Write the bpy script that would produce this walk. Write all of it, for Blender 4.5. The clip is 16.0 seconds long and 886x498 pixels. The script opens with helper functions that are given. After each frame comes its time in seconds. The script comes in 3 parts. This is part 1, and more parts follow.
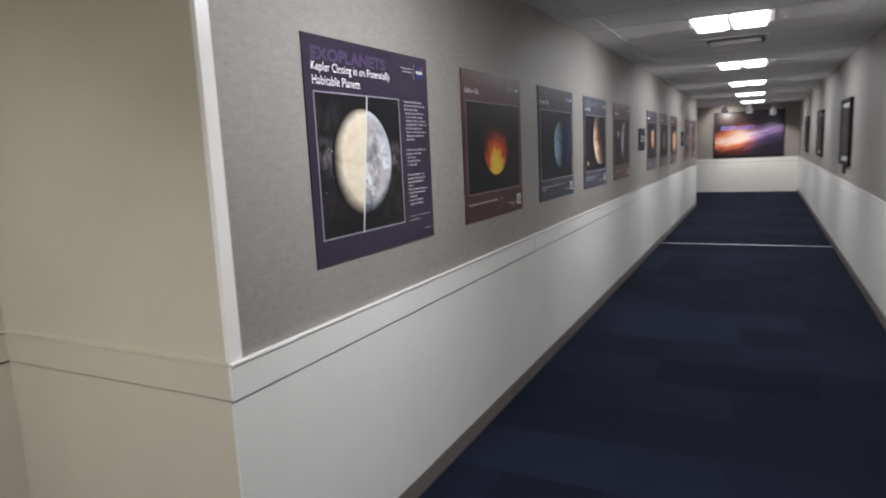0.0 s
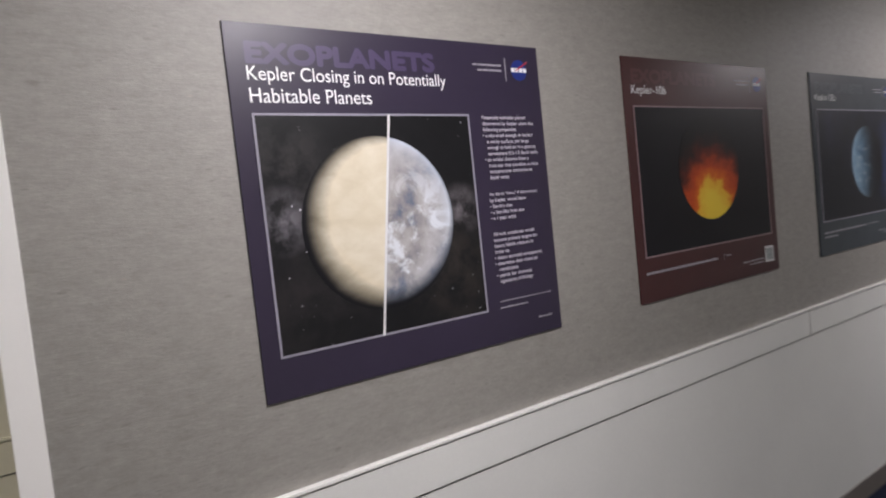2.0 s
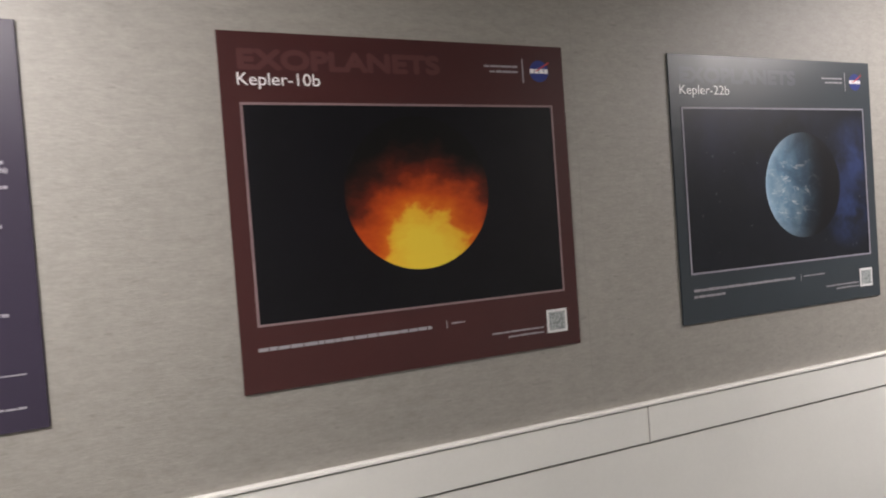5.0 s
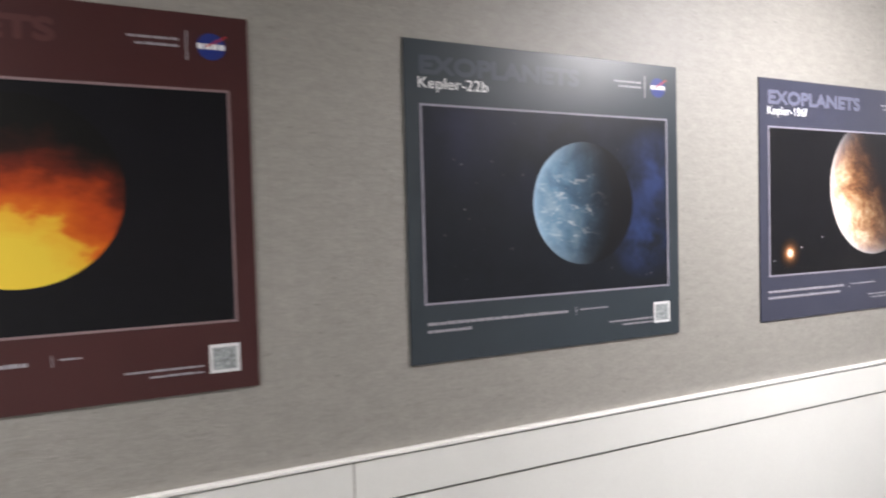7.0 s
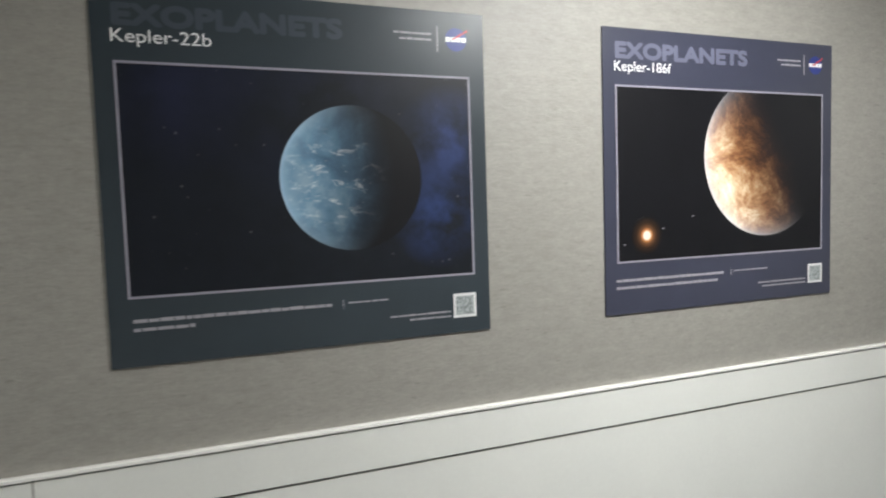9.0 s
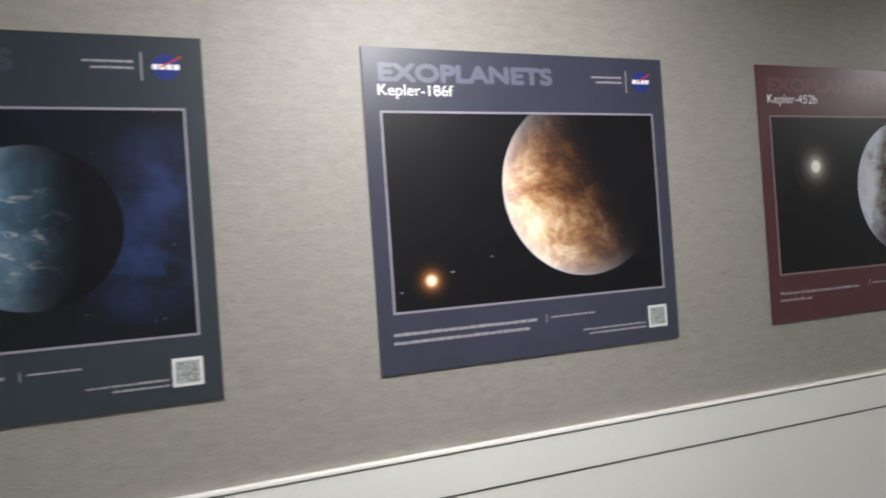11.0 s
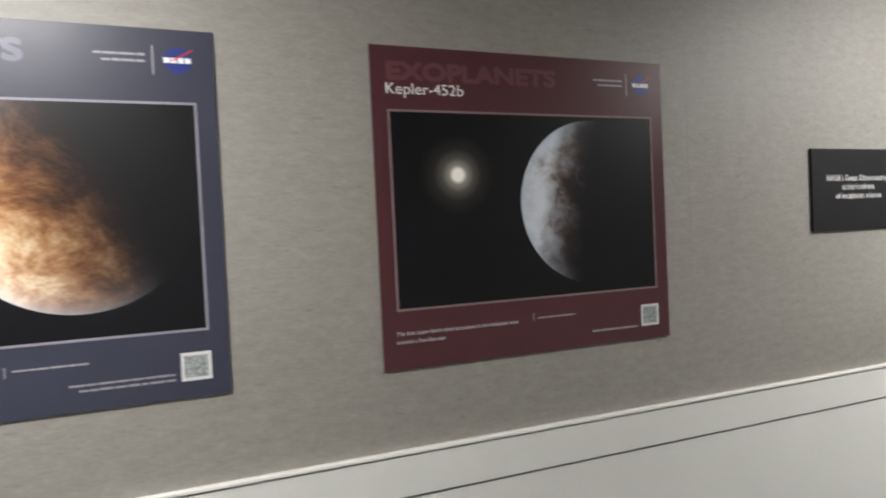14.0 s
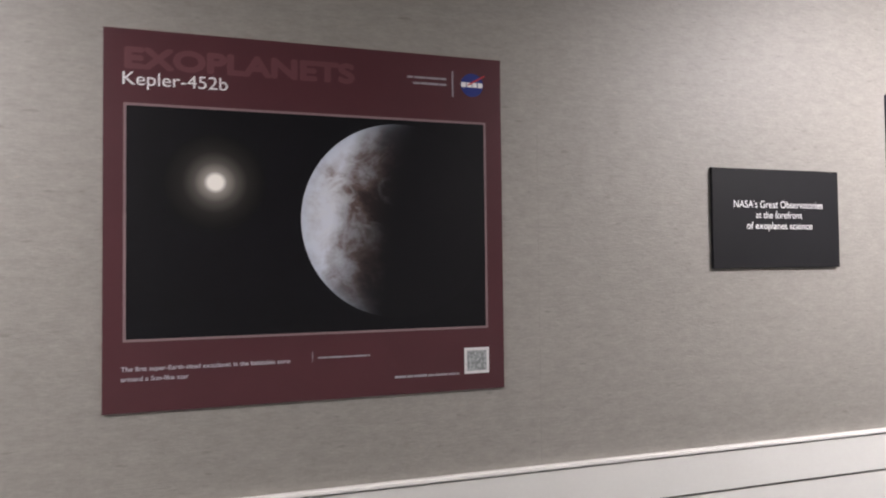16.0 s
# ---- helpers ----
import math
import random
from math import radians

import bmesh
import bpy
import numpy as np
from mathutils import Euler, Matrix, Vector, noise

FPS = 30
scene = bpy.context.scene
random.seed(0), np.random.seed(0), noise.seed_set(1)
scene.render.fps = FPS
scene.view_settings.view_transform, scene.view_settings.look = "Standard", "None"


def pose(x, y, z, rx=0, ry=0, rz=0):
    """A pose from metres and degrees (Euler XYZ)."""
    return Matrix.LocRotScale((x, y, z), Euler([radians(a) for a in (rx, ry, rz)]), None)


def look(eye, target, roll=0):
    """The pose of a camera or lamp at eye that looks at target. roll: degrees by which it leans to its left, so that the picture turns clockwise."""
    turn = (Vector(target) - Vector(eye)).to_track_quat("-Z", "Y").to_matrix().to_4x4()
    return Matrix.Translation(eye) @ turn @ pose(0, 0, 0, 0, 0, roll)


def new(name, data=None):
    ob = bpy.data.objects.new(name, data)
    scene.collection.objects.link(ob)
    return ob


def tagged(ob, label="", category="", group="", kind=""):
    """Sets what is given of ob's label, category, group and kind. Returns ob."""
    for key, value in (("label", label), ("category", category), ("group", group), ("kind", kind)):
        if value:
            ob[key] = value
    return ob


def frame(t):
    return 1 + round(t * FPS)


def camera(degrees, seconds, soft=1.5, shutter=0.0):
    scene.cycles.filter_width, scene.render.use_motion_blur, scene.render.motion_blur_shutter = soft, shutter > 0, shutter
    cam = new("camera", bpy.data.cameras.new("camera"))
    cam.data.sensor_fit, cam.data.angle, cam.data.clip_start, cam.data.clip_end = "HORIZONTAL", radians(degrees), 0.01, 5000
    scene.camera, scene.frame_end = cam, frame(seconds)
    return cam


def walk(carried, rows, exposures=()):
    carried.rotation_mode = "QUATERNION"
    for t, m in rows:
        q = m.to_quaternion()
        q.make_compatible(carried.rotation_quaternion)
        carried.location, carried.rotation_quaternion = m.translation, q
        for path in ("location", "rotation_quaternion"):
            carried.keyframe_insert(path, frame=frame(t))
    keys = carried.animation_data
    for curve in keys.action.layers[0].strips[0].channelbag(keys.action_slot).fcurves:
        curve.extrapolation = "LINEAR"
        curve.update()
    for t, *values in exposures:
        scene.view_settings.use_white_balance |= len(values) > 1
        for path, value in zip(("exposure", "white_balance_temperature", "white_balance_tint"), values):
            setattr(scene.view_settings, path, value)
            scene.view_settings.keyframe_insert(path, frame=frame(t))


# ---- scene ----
cam = camera(70.18, 16.0, soft=2.0, shutter=0.5)
PATH = [
    (0, (-1.362, -1.408, 1.605), (0.3998, -0.5125, 1.2988), -2.63),
    (0.5, (-0.950, -1.413, 1.598), (0.7099, -0.3298, 1.3299), -3.54),
    (1, (-0.593, -1.411, 1.610), (0.8922, -0.0907, 1.3844), -4.20),
    (1.5, (-0.273, -1.328, 1.587), (1.0422, 0.1728, 1.4440), -4.57),
    (2, (-0.020, -1.336, 1.583), (1.1251, 0.2994, 1.4677), -5.98),
    (2.5, (0.246, -1.427, 1.563), (1.2221, 0.3167, 1.4867), -4.42),
    (3, (0.506, -1.421, 1.555), (1.5562, 0.2771, 1.4356), -6.59),
    (3.5, (0.813, -1.369, 1.601), (1.9420, 0.2756, 1.4628), -6.20),
    (4, (1.076, -1.433, 1.560), (2.1691, 0.2386, 1.4518), -5.97),
    (4.2, (1.186, -1.488, 1.555), (2.2031, 0.2305, 1.4546), -5.45),
    (6.3, (2.077, -1.482, 1.528), (2.7171, 0.4132, 1.5034), -3.58),
    (6.5, (2.143, -1.495, 1.552), (2.8268, 0.3836, 1.5101), -3.81),
    (7, (2.373, -1.467, 1.554), (3.2175, 0.3448, 1.4872), -1.51),
    (7.5, (2.563, -1.457, 1.551), (3.4580, 0.3279, 1.4320), -2.20),
    (8, (2.784, -1.494, 1.520), (3.5946, 0.3298, 1.3940), -1.70),
    (8.2, (2.860, -1.511, 1.523), (3.6379, 0.3262, 1.3758), -1.41),
    (10.3, (3.614, -1.517, 1.538), (4.2973, 0.3622, 1.5018), -2.81),
    (10.5, (3.683, -1.524, 1.532), (4.3777, 0.3517, 1.5121), -3.40),
    (11, (3.864, -1.525, 1.507), (4.5376, 0.3576, 1.5159), -3.91),
    (11.5, (4.080, -1.506, 1.519), (4.7907, 0.3628, 1.5312), -3.21),
    (12, (4.260, -1.534, 1.532), (4.9502, 0.3431, 1.5081), -2.82),
    (12.5, (4.485, -1.588, 1.518), (5.1376, 0.3029, 1.5215), -2.74),
    (13, (4.685, -1.582, 1.555), (5.3306, 0.3098, 1.5063), -2.15),
    (13.5, (4.849, -1.491, 1.594), (5.6266, 0.3503, 1.5321), -1.41),
    (14, (5.053, -1.522, 1.550), (5.7977, 0.3334, 1.5014), -2.69),
    (14.5, (5.255, -1.562, 1.533), (5.9423, 0.3164, 1.5004), -1.37),
    (15, (5.432, -1.547, 1.498), (6.1297, 0.3275, 1.4849), -1.15),
    (15.5, (5.611, -1.485, 1.544), (6.2839, 0.3980, 1.5356), 0.28),
    (16, (5.802, -1.475, 1.512), (6.3658, 0.4432, 1.5660), -0.63),
]
EXPOSURE = [  # seconds, stops, kelvin, tint
    (0.0, -0.07, 6300, 14), (0.5, 0.05, 6330, 18), (1.0, 0.00, 6380, 17), (1.5, -0.13, 6520, 18), (2.0, -0.19, 6520, 18), (2.5, -0.20, 6560, 17), (3.0, -0.22, 6600, 12),
    (3.3, -0.04, 7050, 29), (3.5, 0.00, 7170, 34), (4.0, 0.15, 6970, 20), (6.5, 1.11, 6810, 15), (7.0, 1.07, 6550, 15),
    (7.5, 0.98, 6590, 17), (8.0, 0.83, 6450, 5), (10.5, 0.39, 6650, 10), (11.5, 0.31, 6570, 11), (12.5, 0.14, 6580, 12),
    (13.5, 0.09, 6880, 5), (14.0, 0.43, 6720, 9), (14.5, 0.58, 6600, 11), (15.0, 0.77, 7130, 35), (15.5, 0.69, 6780, 19), (16.0, 0.66, 6680, 19),
]
walk(cam, [(t, look(eye, target, roll)) for t, eye, target, roll in PATH], EXPOSURE)

# ---- plan, metres ----
END = 19.55         # end wall
BRANCH = 15.1       # where the poster wall stops at the side passage
BACK = -4.2         # wall behind the start
WIDTH = 2.36        # corridor width
HIGH = 2.54         # ceiling
CORNER = -0.020     # free edge of the poster wall
ALCOVE = 1.16       # depth of the recess beside the corner
RAIL_LOW, RAIL_TOP = 0.889, 1.007
LAMP_Y = -1.15
# last lamp is unseen, added over the recess to brighten its cream walls
LAMPS = [(x, LAMP_Y) for x in (-2.90, 0.76, 4.42, 7.80, 11.00, 14.20, 17.50)] + [(-1.68, 0.07)]

# ---- world and lights ----
world = bpy.data.worlds.new("world")
scene.world = world
world.use_nodes = True
world.node_tree.nodes["Background"].inputs[0].default_value = (0.05, 0.05, 0.05, 1)
world.node_tree.nodes["Background"].inputs[1].default_value = 0.2

LAMP_WATTS = 18.5
for lx, ly in LAMPS:
    for side in (-1, 1):
        light = bpy.data.lights.new("troffer_light", "AREA")
        light.shape, light.size, light.size_y = "RECTANGLE", 0.5, 0.23
        light.energy, light.color, light.spread = LAMP_WATTS, (0.96, 0.955, 0.97), radians(146)
        new("troffer_light", light).matrix_world = pose(lx, ly + side * 0.145, HIGH - 0.085, side * 30, 0, 0)


# ---- material helpers ----
def material(name, rough=0.6, metal=0.0, spec=0.5):
    m = bpy.data.materials.new(name)
    m.use_nodes = True
    b = m.node_tree.nodes["Principled BSDF"]
    b.inputs["Roughness"].default_value, b.inputs["Metallic"].default_value = rough, metal
    b.inputs["Specular IOR Level"].default_value = spec
    return m, m.node_tree, b


def node(tree, kind, **values):
    n = tree.nodes.new(kind)
    for key, value in values.items():
        n.inputs[key].default_value = value
    return n


def coords(tree, scale=(1, 1, 1), which="Object"):
    tc = tree.nodes.new("ShaderNodeTexCoord")
    mp = node(tree, "ShaderNodeMapping", Scale=scale)
    tree.links.new(tc.outputs[which], mp.inputs["Vector"])
    return mp.outputs["Vector"]


def noise_of(tree, vec, scale, detail=4.0, rough=0.6):
    n = node(tree, "ShaderNodeTexNoise", Scale=scale, Detail=detail, Roughness=rough)
    tree.links.new(vec, n.inputs["Vector"])
    return n.outputs["Fac"]


def ramp(tree, fac, stops):
    r = tree.nodes.new("ShaderNodeValToRGB")
    els = r.color_ramp.elements
    while len(els) < len(stops):
        els.new(0.5)
    for el, (at, col) in zip(els, stops):
        el.position, el.color = at, (*col, 1)
    tree.links.new(fac, r.inputs["Fac"])
    return r.outputs["Color"]


def math_of(tree, op, a, b=0.0, c=None, clamp=False):
    n = tree.nodes.new("ShaderNodeMath")
    n.operation, n.use_clamp = op, clamp
    for i, v in enumerate((a, b, c)):
        if v is None:
            continue
        if isinstance(v, (int, float)):
            n.inputs[i].default_value = v
        else:
            tree.links.new(v, n.inputs[i])
    return n.outputs[0]


def mix(tree, fac, a, b, blend="MIX"):
    n = tree.nodes.new("ShaderNodeMix")
    n.data_type, n.blend_type = "RGBA", blend
    for sock, v in ((n.inputs[0], fac), (n.inputs[6], a), (n.inputs[7], b)):
        if isinstance(v, tuple):
            sock.default_value = (*v, 1)
        elif isinstance(v, (int, float)):
            sock.default_value = v
        else:
            tree.links.new(v, sock)
    return n.outputs[2]


def bump(tree, bsdf, height, strength=0.2, dist=0.002):
    n = node(tree, "ShaderNodeBump", Strength=strength, Distance=dist)
    tree.links.new(height, n.inputs["Height"])
    tree.links.new(n.outputs["Normal"], bsdf.inputs["Normal"])


def plain(name, colour, rough=0.5, metal=0.0, vary=0.08, scale=6.0, spec=0.5):
    """Paint or plastic with faint blotches and grain."""
    m, t, b = material(name, rough, metal, spec)
    v = coords(t)
    low = tuple(c * (1 - vary) for c in colour)
    high = tuple(min(1, c * (1 + vary)) for c in colour)
    f = math_of(t, "ADD", math_of(t, "MULTIPLY", noise_of(t, v, scale, 5), 0.7), math_of(t, "MULTIPLY", noise_of(t, v, scale * 40, 2), 0.3))
    t.links.new(ramp(t, f, ((0.3, low), (0.7, high))), b.inputs["Base Color"])
    return m


def linen(name, dark, light):
    """Woven wallcovering with horizontal slubs."""
    m, t, b = material(name, 0.56, 0, 0.62)
    fine = noise_of(t, coords(t, (55, 55, 170)), 1.0, 3, 0.65)
    slub = noise_of(t, coords(t, (19, 19, 50)), 1.0, 5, 0.62)
    warp = noise_of(t, coords(t, (260, 260, 60)), 1.0, 2, 0.5)
    blotch = noise_of(t, coords(t), 1.3, 4, 0.6)
    f = math_of(t, "MULTIPLY_ADD", fine, 0.30, math_of(t, "MULTIPLY_ADD", slub, 0.40, math_of(t, "MULTIPLY_ADD", blotch, 0.26, math_of(t, "MULTIPLY", warp, 0.1))))
    col = ramp(t, f, ((0.38, dark), (0.55, tuple((x + y) / 2 for x, y in zip(dark, light))), (0.72, light)))
    fleck = math_of(t, "MULTIPLY_ADD", noise_of(t, coords(t, (38, 38, 120), "Object"), 1.0, 2, 0.5), 9.0, -5.9, clamp=True)
    dash = math_of(t, "MULTIPLY_ADD", noise_of(t, coords(t, (24, 24, 85)), 1.0, 1, 0.4), -12.0, 3.7, clamp=True)
    col = mix(t, math_of(t, "MULTIPLY", dash, 0.40), col, tuple(c * 0.62 for c in dark))
    t.links.new(mix(t, math_of(t, "MULTIPLY", fleck, 0.35), col, tuple(c * k for c, k in zip(light, (1.12, 1.0, 0.95)))), b.inputs["Base Color"])
    bump(t, b, math_of(t, "MULTIPLY_ADD", slub, 1.2, fine), 0.22, 0.003)
    return m


def carpet(name):
    m, t, b = material(name, 0.95, 0, 0.1)
    v = coords(t)
    info = t.nodes.new("ShaderNodeObjectInfo")
    pile = noise_of(t, v, 220, 3, 0.7)
    streak = noise_of(t, coords(t, (6, 60, 6)), 1.0, 4, 0.7)
    f = math_of(t, "MULTIPLY_ADD", pile, 0.4, math_of(t, "MULTIPLY_ADD", streak, 0.3, math_of(t, "MULTIPLY", info.outputs["Random"], 0.3)))
    t.links.new(ramp(t, f, ((0.25, (0.005, 0.007, 0.015)), (0.75, (0.014, 0.019, 0.036)))), b.inputs["Base Color"])
    bump(t, b, pile, 0.6, 0.004)
    return m


LINEN = linen("linen_wallcovering", (0.226, 0.215, 0.193), (0.352, 0.337, 0.307))
# warm light on the recess walls is put into this cream
CREAM = plain("warm_lit_cream", (0.570, 0.545, 0.425), 0.6, vary=0.05, scale=2.0)
WHITE = plain("white_satin_paint", (0.75, 0.755, 0.715), 0.45, vary=0.04, scale=2.5)
TRIM = plain("white_gloss_trim", (0.87, 0.86, 0.82), 0.25, vary=0.03)
COVE = plain("brown_grey_vinyl_base", (0.16, 0.14, 0.125), 0.5, vary=0.1)
GAP = plain("dark_shadow_gap", (0.17, 0.17, 0.16), 0.8)
CARPET = carpet("navy_carpet")
STRIP = plain("brushed_metal", (0.62, 0.62, 0.63), 0.35, 1.0)
TILE = plain("acoustic_ceiling_tile", (0.80, 0.79, 0.78), 0.9, vary=0.07, scale=30)
GRID = plain("white_tee_bar", (0.76, 0.75, 0.74), 0.7)
BLACK = plain("black_painted_board", (0.010, 0.010, 0.012), 0.6, spec=0.22)
LAMPWHITE = plain("white_enamel", (0.8, 0.8, 0.8), 0.35)
INK = plain("white_print", (0.85, 0.85, 0.85), 0.4, vary=0.02)


def glowing(name, colour, strength):
    m, t, b = material(name, 0.5)
    b.inputs["Emission Color"].default_value = (*colour, 1)
    b.inputs["Emission Strength"].default_value = strength
    b.inputs["Base Color"].default_value = (0.8, 0.8, 0.8, 1)
    return m


GLOW = glowing("lit_lamp_lens", (1.0, 0.98, 0.95), 6.5)


# ---- mesh helpers ----
def box(bm, x0, x1, y0, y1, z0, z1, bevel=0.0):
    vs = bmesh.ops.create_cube(bm, size=1, matrix=Matrix.Translation(((x0 + x1) / 2, (y0 + y1) / 2, (z0 + z1) / 2)) @ Matrix.Diagonal((abs(x1 - x0), abs(y1 - y0), abs(z1 - z0), 1)))["verts"]
    if bevel:
        es = list({e for v in vs for e in v.link_edges})
        bmesh.ops.bevel(bm, geom=es, offset=bevel, segments=2, affect="EDGES", profile=0.6)
    return bm


def boxed(*a, bevel=0.0):
    return box(bmesh.new(), *a, bevel=bevel)


def mesh_of(name, bm, mat):
    me = bpy.data.meshes.new(name)
    bm.to_mesh(me)
    bm.free()
    me.materials.append(mat)
    return me


def thing(name, bm, mat, label="", category="", group="", kind="", at=None):
    ob = new(name, mesh_of(name, bm, mat))
    if at is not None:
        ob.matrix_world = at
    return tagged(ob, label, category, group, kind)


def part(name, bm, mat, parent, label=""):
    ob = new(name, mesh_of(name, bm, mat))
    ob.parent = parent
    return tagged(ob, label)


def hub(name, at, label, category, group="", kind=""):
    ob = new(name)
    ob.empty_display_size = 0.1
    ob.matrix_world = at
    return tagged(ob, label, category, group, kind)


def disc(x, z, r, y, thick=0.0004, n=64):
    bm = bmesh.new()
    bmesh.ops.create_cone(bm, cap_ends=True, segments=n, radius1=r, radius2=r, depth=thick, matrix=Matrix.Translation((x, y, z)) @ Matrix.Rotation(radians(90), 4, "X"))
    return bm


def lathe(profile, n=24):
    """Turned shape about z from (radius, height) pairs."""
    bm = bmesh.new()
    rings = [[bm.verts.new((r * math.cos(2 * math.pi * k / n), r * math.sin(2 * math.pi * k / n), z)) for k in range(n)] for r, z in profile]
    for a, b in zip(rings, rings[1:]):
        for k in range(n):
            bm.faces.new((a[k], a[(k + 1) % n], b[(k + 1) % n], b[k]))
    bm.faces.new(reversed(rings[0]))
    bm.faces.new(rings[-1])
    bmesh.ops.recalc_face_normals(bm, faces=bm.faces)
    for f in bm.faces:
        f.smooth = len(f.verts) == 4
    return bm


def lettering(text, x, z, width, height, y, bold=0.0, centre=False):
    """Raised letters of the built-in font, fitted to a box whose lower left corner is (x, z)."""
    cu = bpy.data.curves.new("letters", "FONT")
    cu.body, cu.size = text, 1.0
    if centre:
        cu.align_x = "CENTER"
    ob = bpy.data.objects.new("letters", cu)
    scene.collection.objects.link(ob)
    bpy.context.view_layer.update()
    me = bpy.data.meshes.new_from_object(ob.evaluated_get(bpy.context.evaluated_depsgraph_get()))
    bpy.data.objects.remove(ob)
    bpy.data.curves.remove(cu)
    bm = bmesh.new()
    bm.from_mesh(me)
    bpy.data.meshes.remove(me)
    xs = [v.co.x for v in bm.verts]
    zs = [v.co.y for v in bm.verts]
    sx, sz = (width - 2 * bold) / (max(xs) - min(xs)), (height - 2 * bold) / (max(zs) - min(zs))
    x0, z0 = min(xs), min(zs)
    for v in bm.verts:
        v.co = Vector((x + bold + (v.co.x - x0) * sx, y, z + bold + (v.co.y - z0) * sz))
    for f in bm.faces:
        f.normal_update()
        if f.normal.y > 0:
            f.normal_flip()
    if bold:
        base = bm.faces[:]
        for k, (dx, dz) in enumerate(((1, 0), (-1, 0), (0, 1), (0, -1), (0.7, 0.7), (-0.7, 0.7), (0.7, -0.7), (-0.7, -0.7))):
            made = bmesh.ops.duplicate(bm, geom=base)["geom"]
            bmesh.ops.translate(bm, verts=[g for g in made if isinstance(g, bmesh.types.BMVert)], vec=(dx * bold, -0.00004 * (k + 1), dz * bold))
    return bm


# ---- structure ----
def structure(name, bm, mat, label, category):
    return thing(name, bm, mat, label, category, kind="structure")


floor = structure("floor", boxed(BACK - 0.15, END + 0.15, -WIDTH - 0.15, ALCOVE + 0.15, -0.15, -0.008), GAP, "dark subfloor below navy carpet tiles", "floor")


def panelled_wall(name, x0, x1, y0, y1, face, upper, lower, label, base=True, wrap=0.0):
    """Wall block with its face towards -y, +y, -x or +x: flush upper wall, wainscot, rail with bead and vinyl base as parts."""
    wall = structure(name, boxed(x0, x1, y0, y1, -0.1, HIGH + 0.15), upper, label, "wall")
    along = face in ("-y", "+y")
    s = -1 if face[0] == "-" else 1
    f = {"-y": y0, "+y": y1, "-x": x0, "+x": x1}[face]
    a, b = (x0 - wrap, x1) if along else (y0, y1)

    def strip(pname, depth, za, zb, mat, back=0.001, bevel=0.0, plabel=""):
        d0, d1 = sorted((f - s * back, f + s * depth))
        bm = boxed(a, b, d0, d1, za, zb, bevel=bevel) if along else boxed(d0, d1, a, b, za, zb, bevel=bevel)
        return part(pname, bm, mat, wall, plabel)

    strip("wainscot", 0.006, 0.0, RAIL_LOW - 0.007, lower, plabel="smooth white painted wainscot")
    # shade inside the groove is put into this strip's dark grey
    strip("shadow_gap", 0.001, RAIL_LOW - 0.007, RAIL_LOW, GAP)
    strip("chair_rail", 0.012, RAIL_LOW, RAIL_TOP - 0.0135, lower, bevel=0.0015, plabel="flat white painted chair rail board")
    # bead is painted whiter than the board to hold the highlight along its top
    strip("rail_bead", 0.0175, RAIL_TOP - 0.010, RAIL_TOP, TRIM if lower is WHITE else lower, bevel=0.003, plabel="rounded white bead along the top of the rail")
    if base:
        strip("vinyl_base", 0.010, 0.0, 0.095, COVE, bevel=0.003, plabel="brown-grey vinyl cove base")
    return wall


panelled_wall("wall_posters", CORNER, BRANCH, 0.0, ALCOVE + 0.15, "-y", LINEN, WHITE, "grey linen-covered wall above white wainscot", wrap=0.024)
panelled_wall("wall_right", BACK, END, -WIDTH - 0.15, -WIDTH, "+y", LINEN, WHITE, "grey linen-covered wall above white wainscot")
panelled_wall("wall_end", END, END + 0.15, -WIDTH - 0.15, ALCOVE + 0.15, "-x", LINEN, WHITE, "grey end wall of the corridor above white wainscot", False)
panelled_wall("wall_alcove_back", BACK, CORNER, ALCOVE, ALCOVE + 0.15, "-y", CREAM, CREAM, "warm-lit cream wall at the back of the recess")
panelled_wall("wall_passage", BRANCH, END, ALCOVE, ALCOVE + 0.15, "-y", LINEN, WHITE, "grey wall closing the side passage above white wainscot")
panelled_wall("wall_behind", BACK - 0.15, BACK, -WIDTH - 0.15, ALCOVE + 0.15, "+x", CREAM, CREAM, "unseen wall added to close the corridor, in warm-lit cream")


def return_wall():
    """Side of the poster wall facing the recess, with warm light in its cream colour."""
    wall = structure("wall_return", boxed(CORNER - 0.012, CORNER - 0.001, 0.0, ALCOVE, 0.0, HIGH), CREAM, "warm-lit cream side face of the poster wall", "wall")
    # dark grey strip again carries the groove's shade
    part("shadow_gap", boxed(CORNER - 0.0135, CORNER - 0.002, 0.0, ALCOVE, RAIL_LOW - 0.006, RAIL_LOW), GAP, wall)
    part("wainscot", boxed(CORNER - 0.018, CORNER - 0.002, 0.0, ALCOVE, 0.0, RAIL_LOW - 0.006), CREAM, wall)
    part("chair_rail", boxed(CORNER - 0.024, CORNER - 0.002, 0.0, ALCOVE, RAIL_LOW, RAIL_TOP - 0.012, bevel=0.0015), CREAM, wall)
    part("rail_bead", boxed(CORNER - 0.027, CORNER - 0.002, 0.0, ALCOVE, RAIL_TOP - 0.011, RAIL_TOP, bevel=0.003), CREAM, wall)
    part("vinyl_base", boxed(CORNER - 0.028, CORNER - 0.002, 0.0, ALCOVE, 0.0, 0.095, bevel=0.003), COVE, wall)


return_wall()
structure("corner_trim", boxed(CORNER - 0.020, CORNER + 0.030, -0.008, 0.012, RAIL_TOP, HIGH, bevel=0.002), TRIM, "white painted corner bead on the wall edge", "trim")
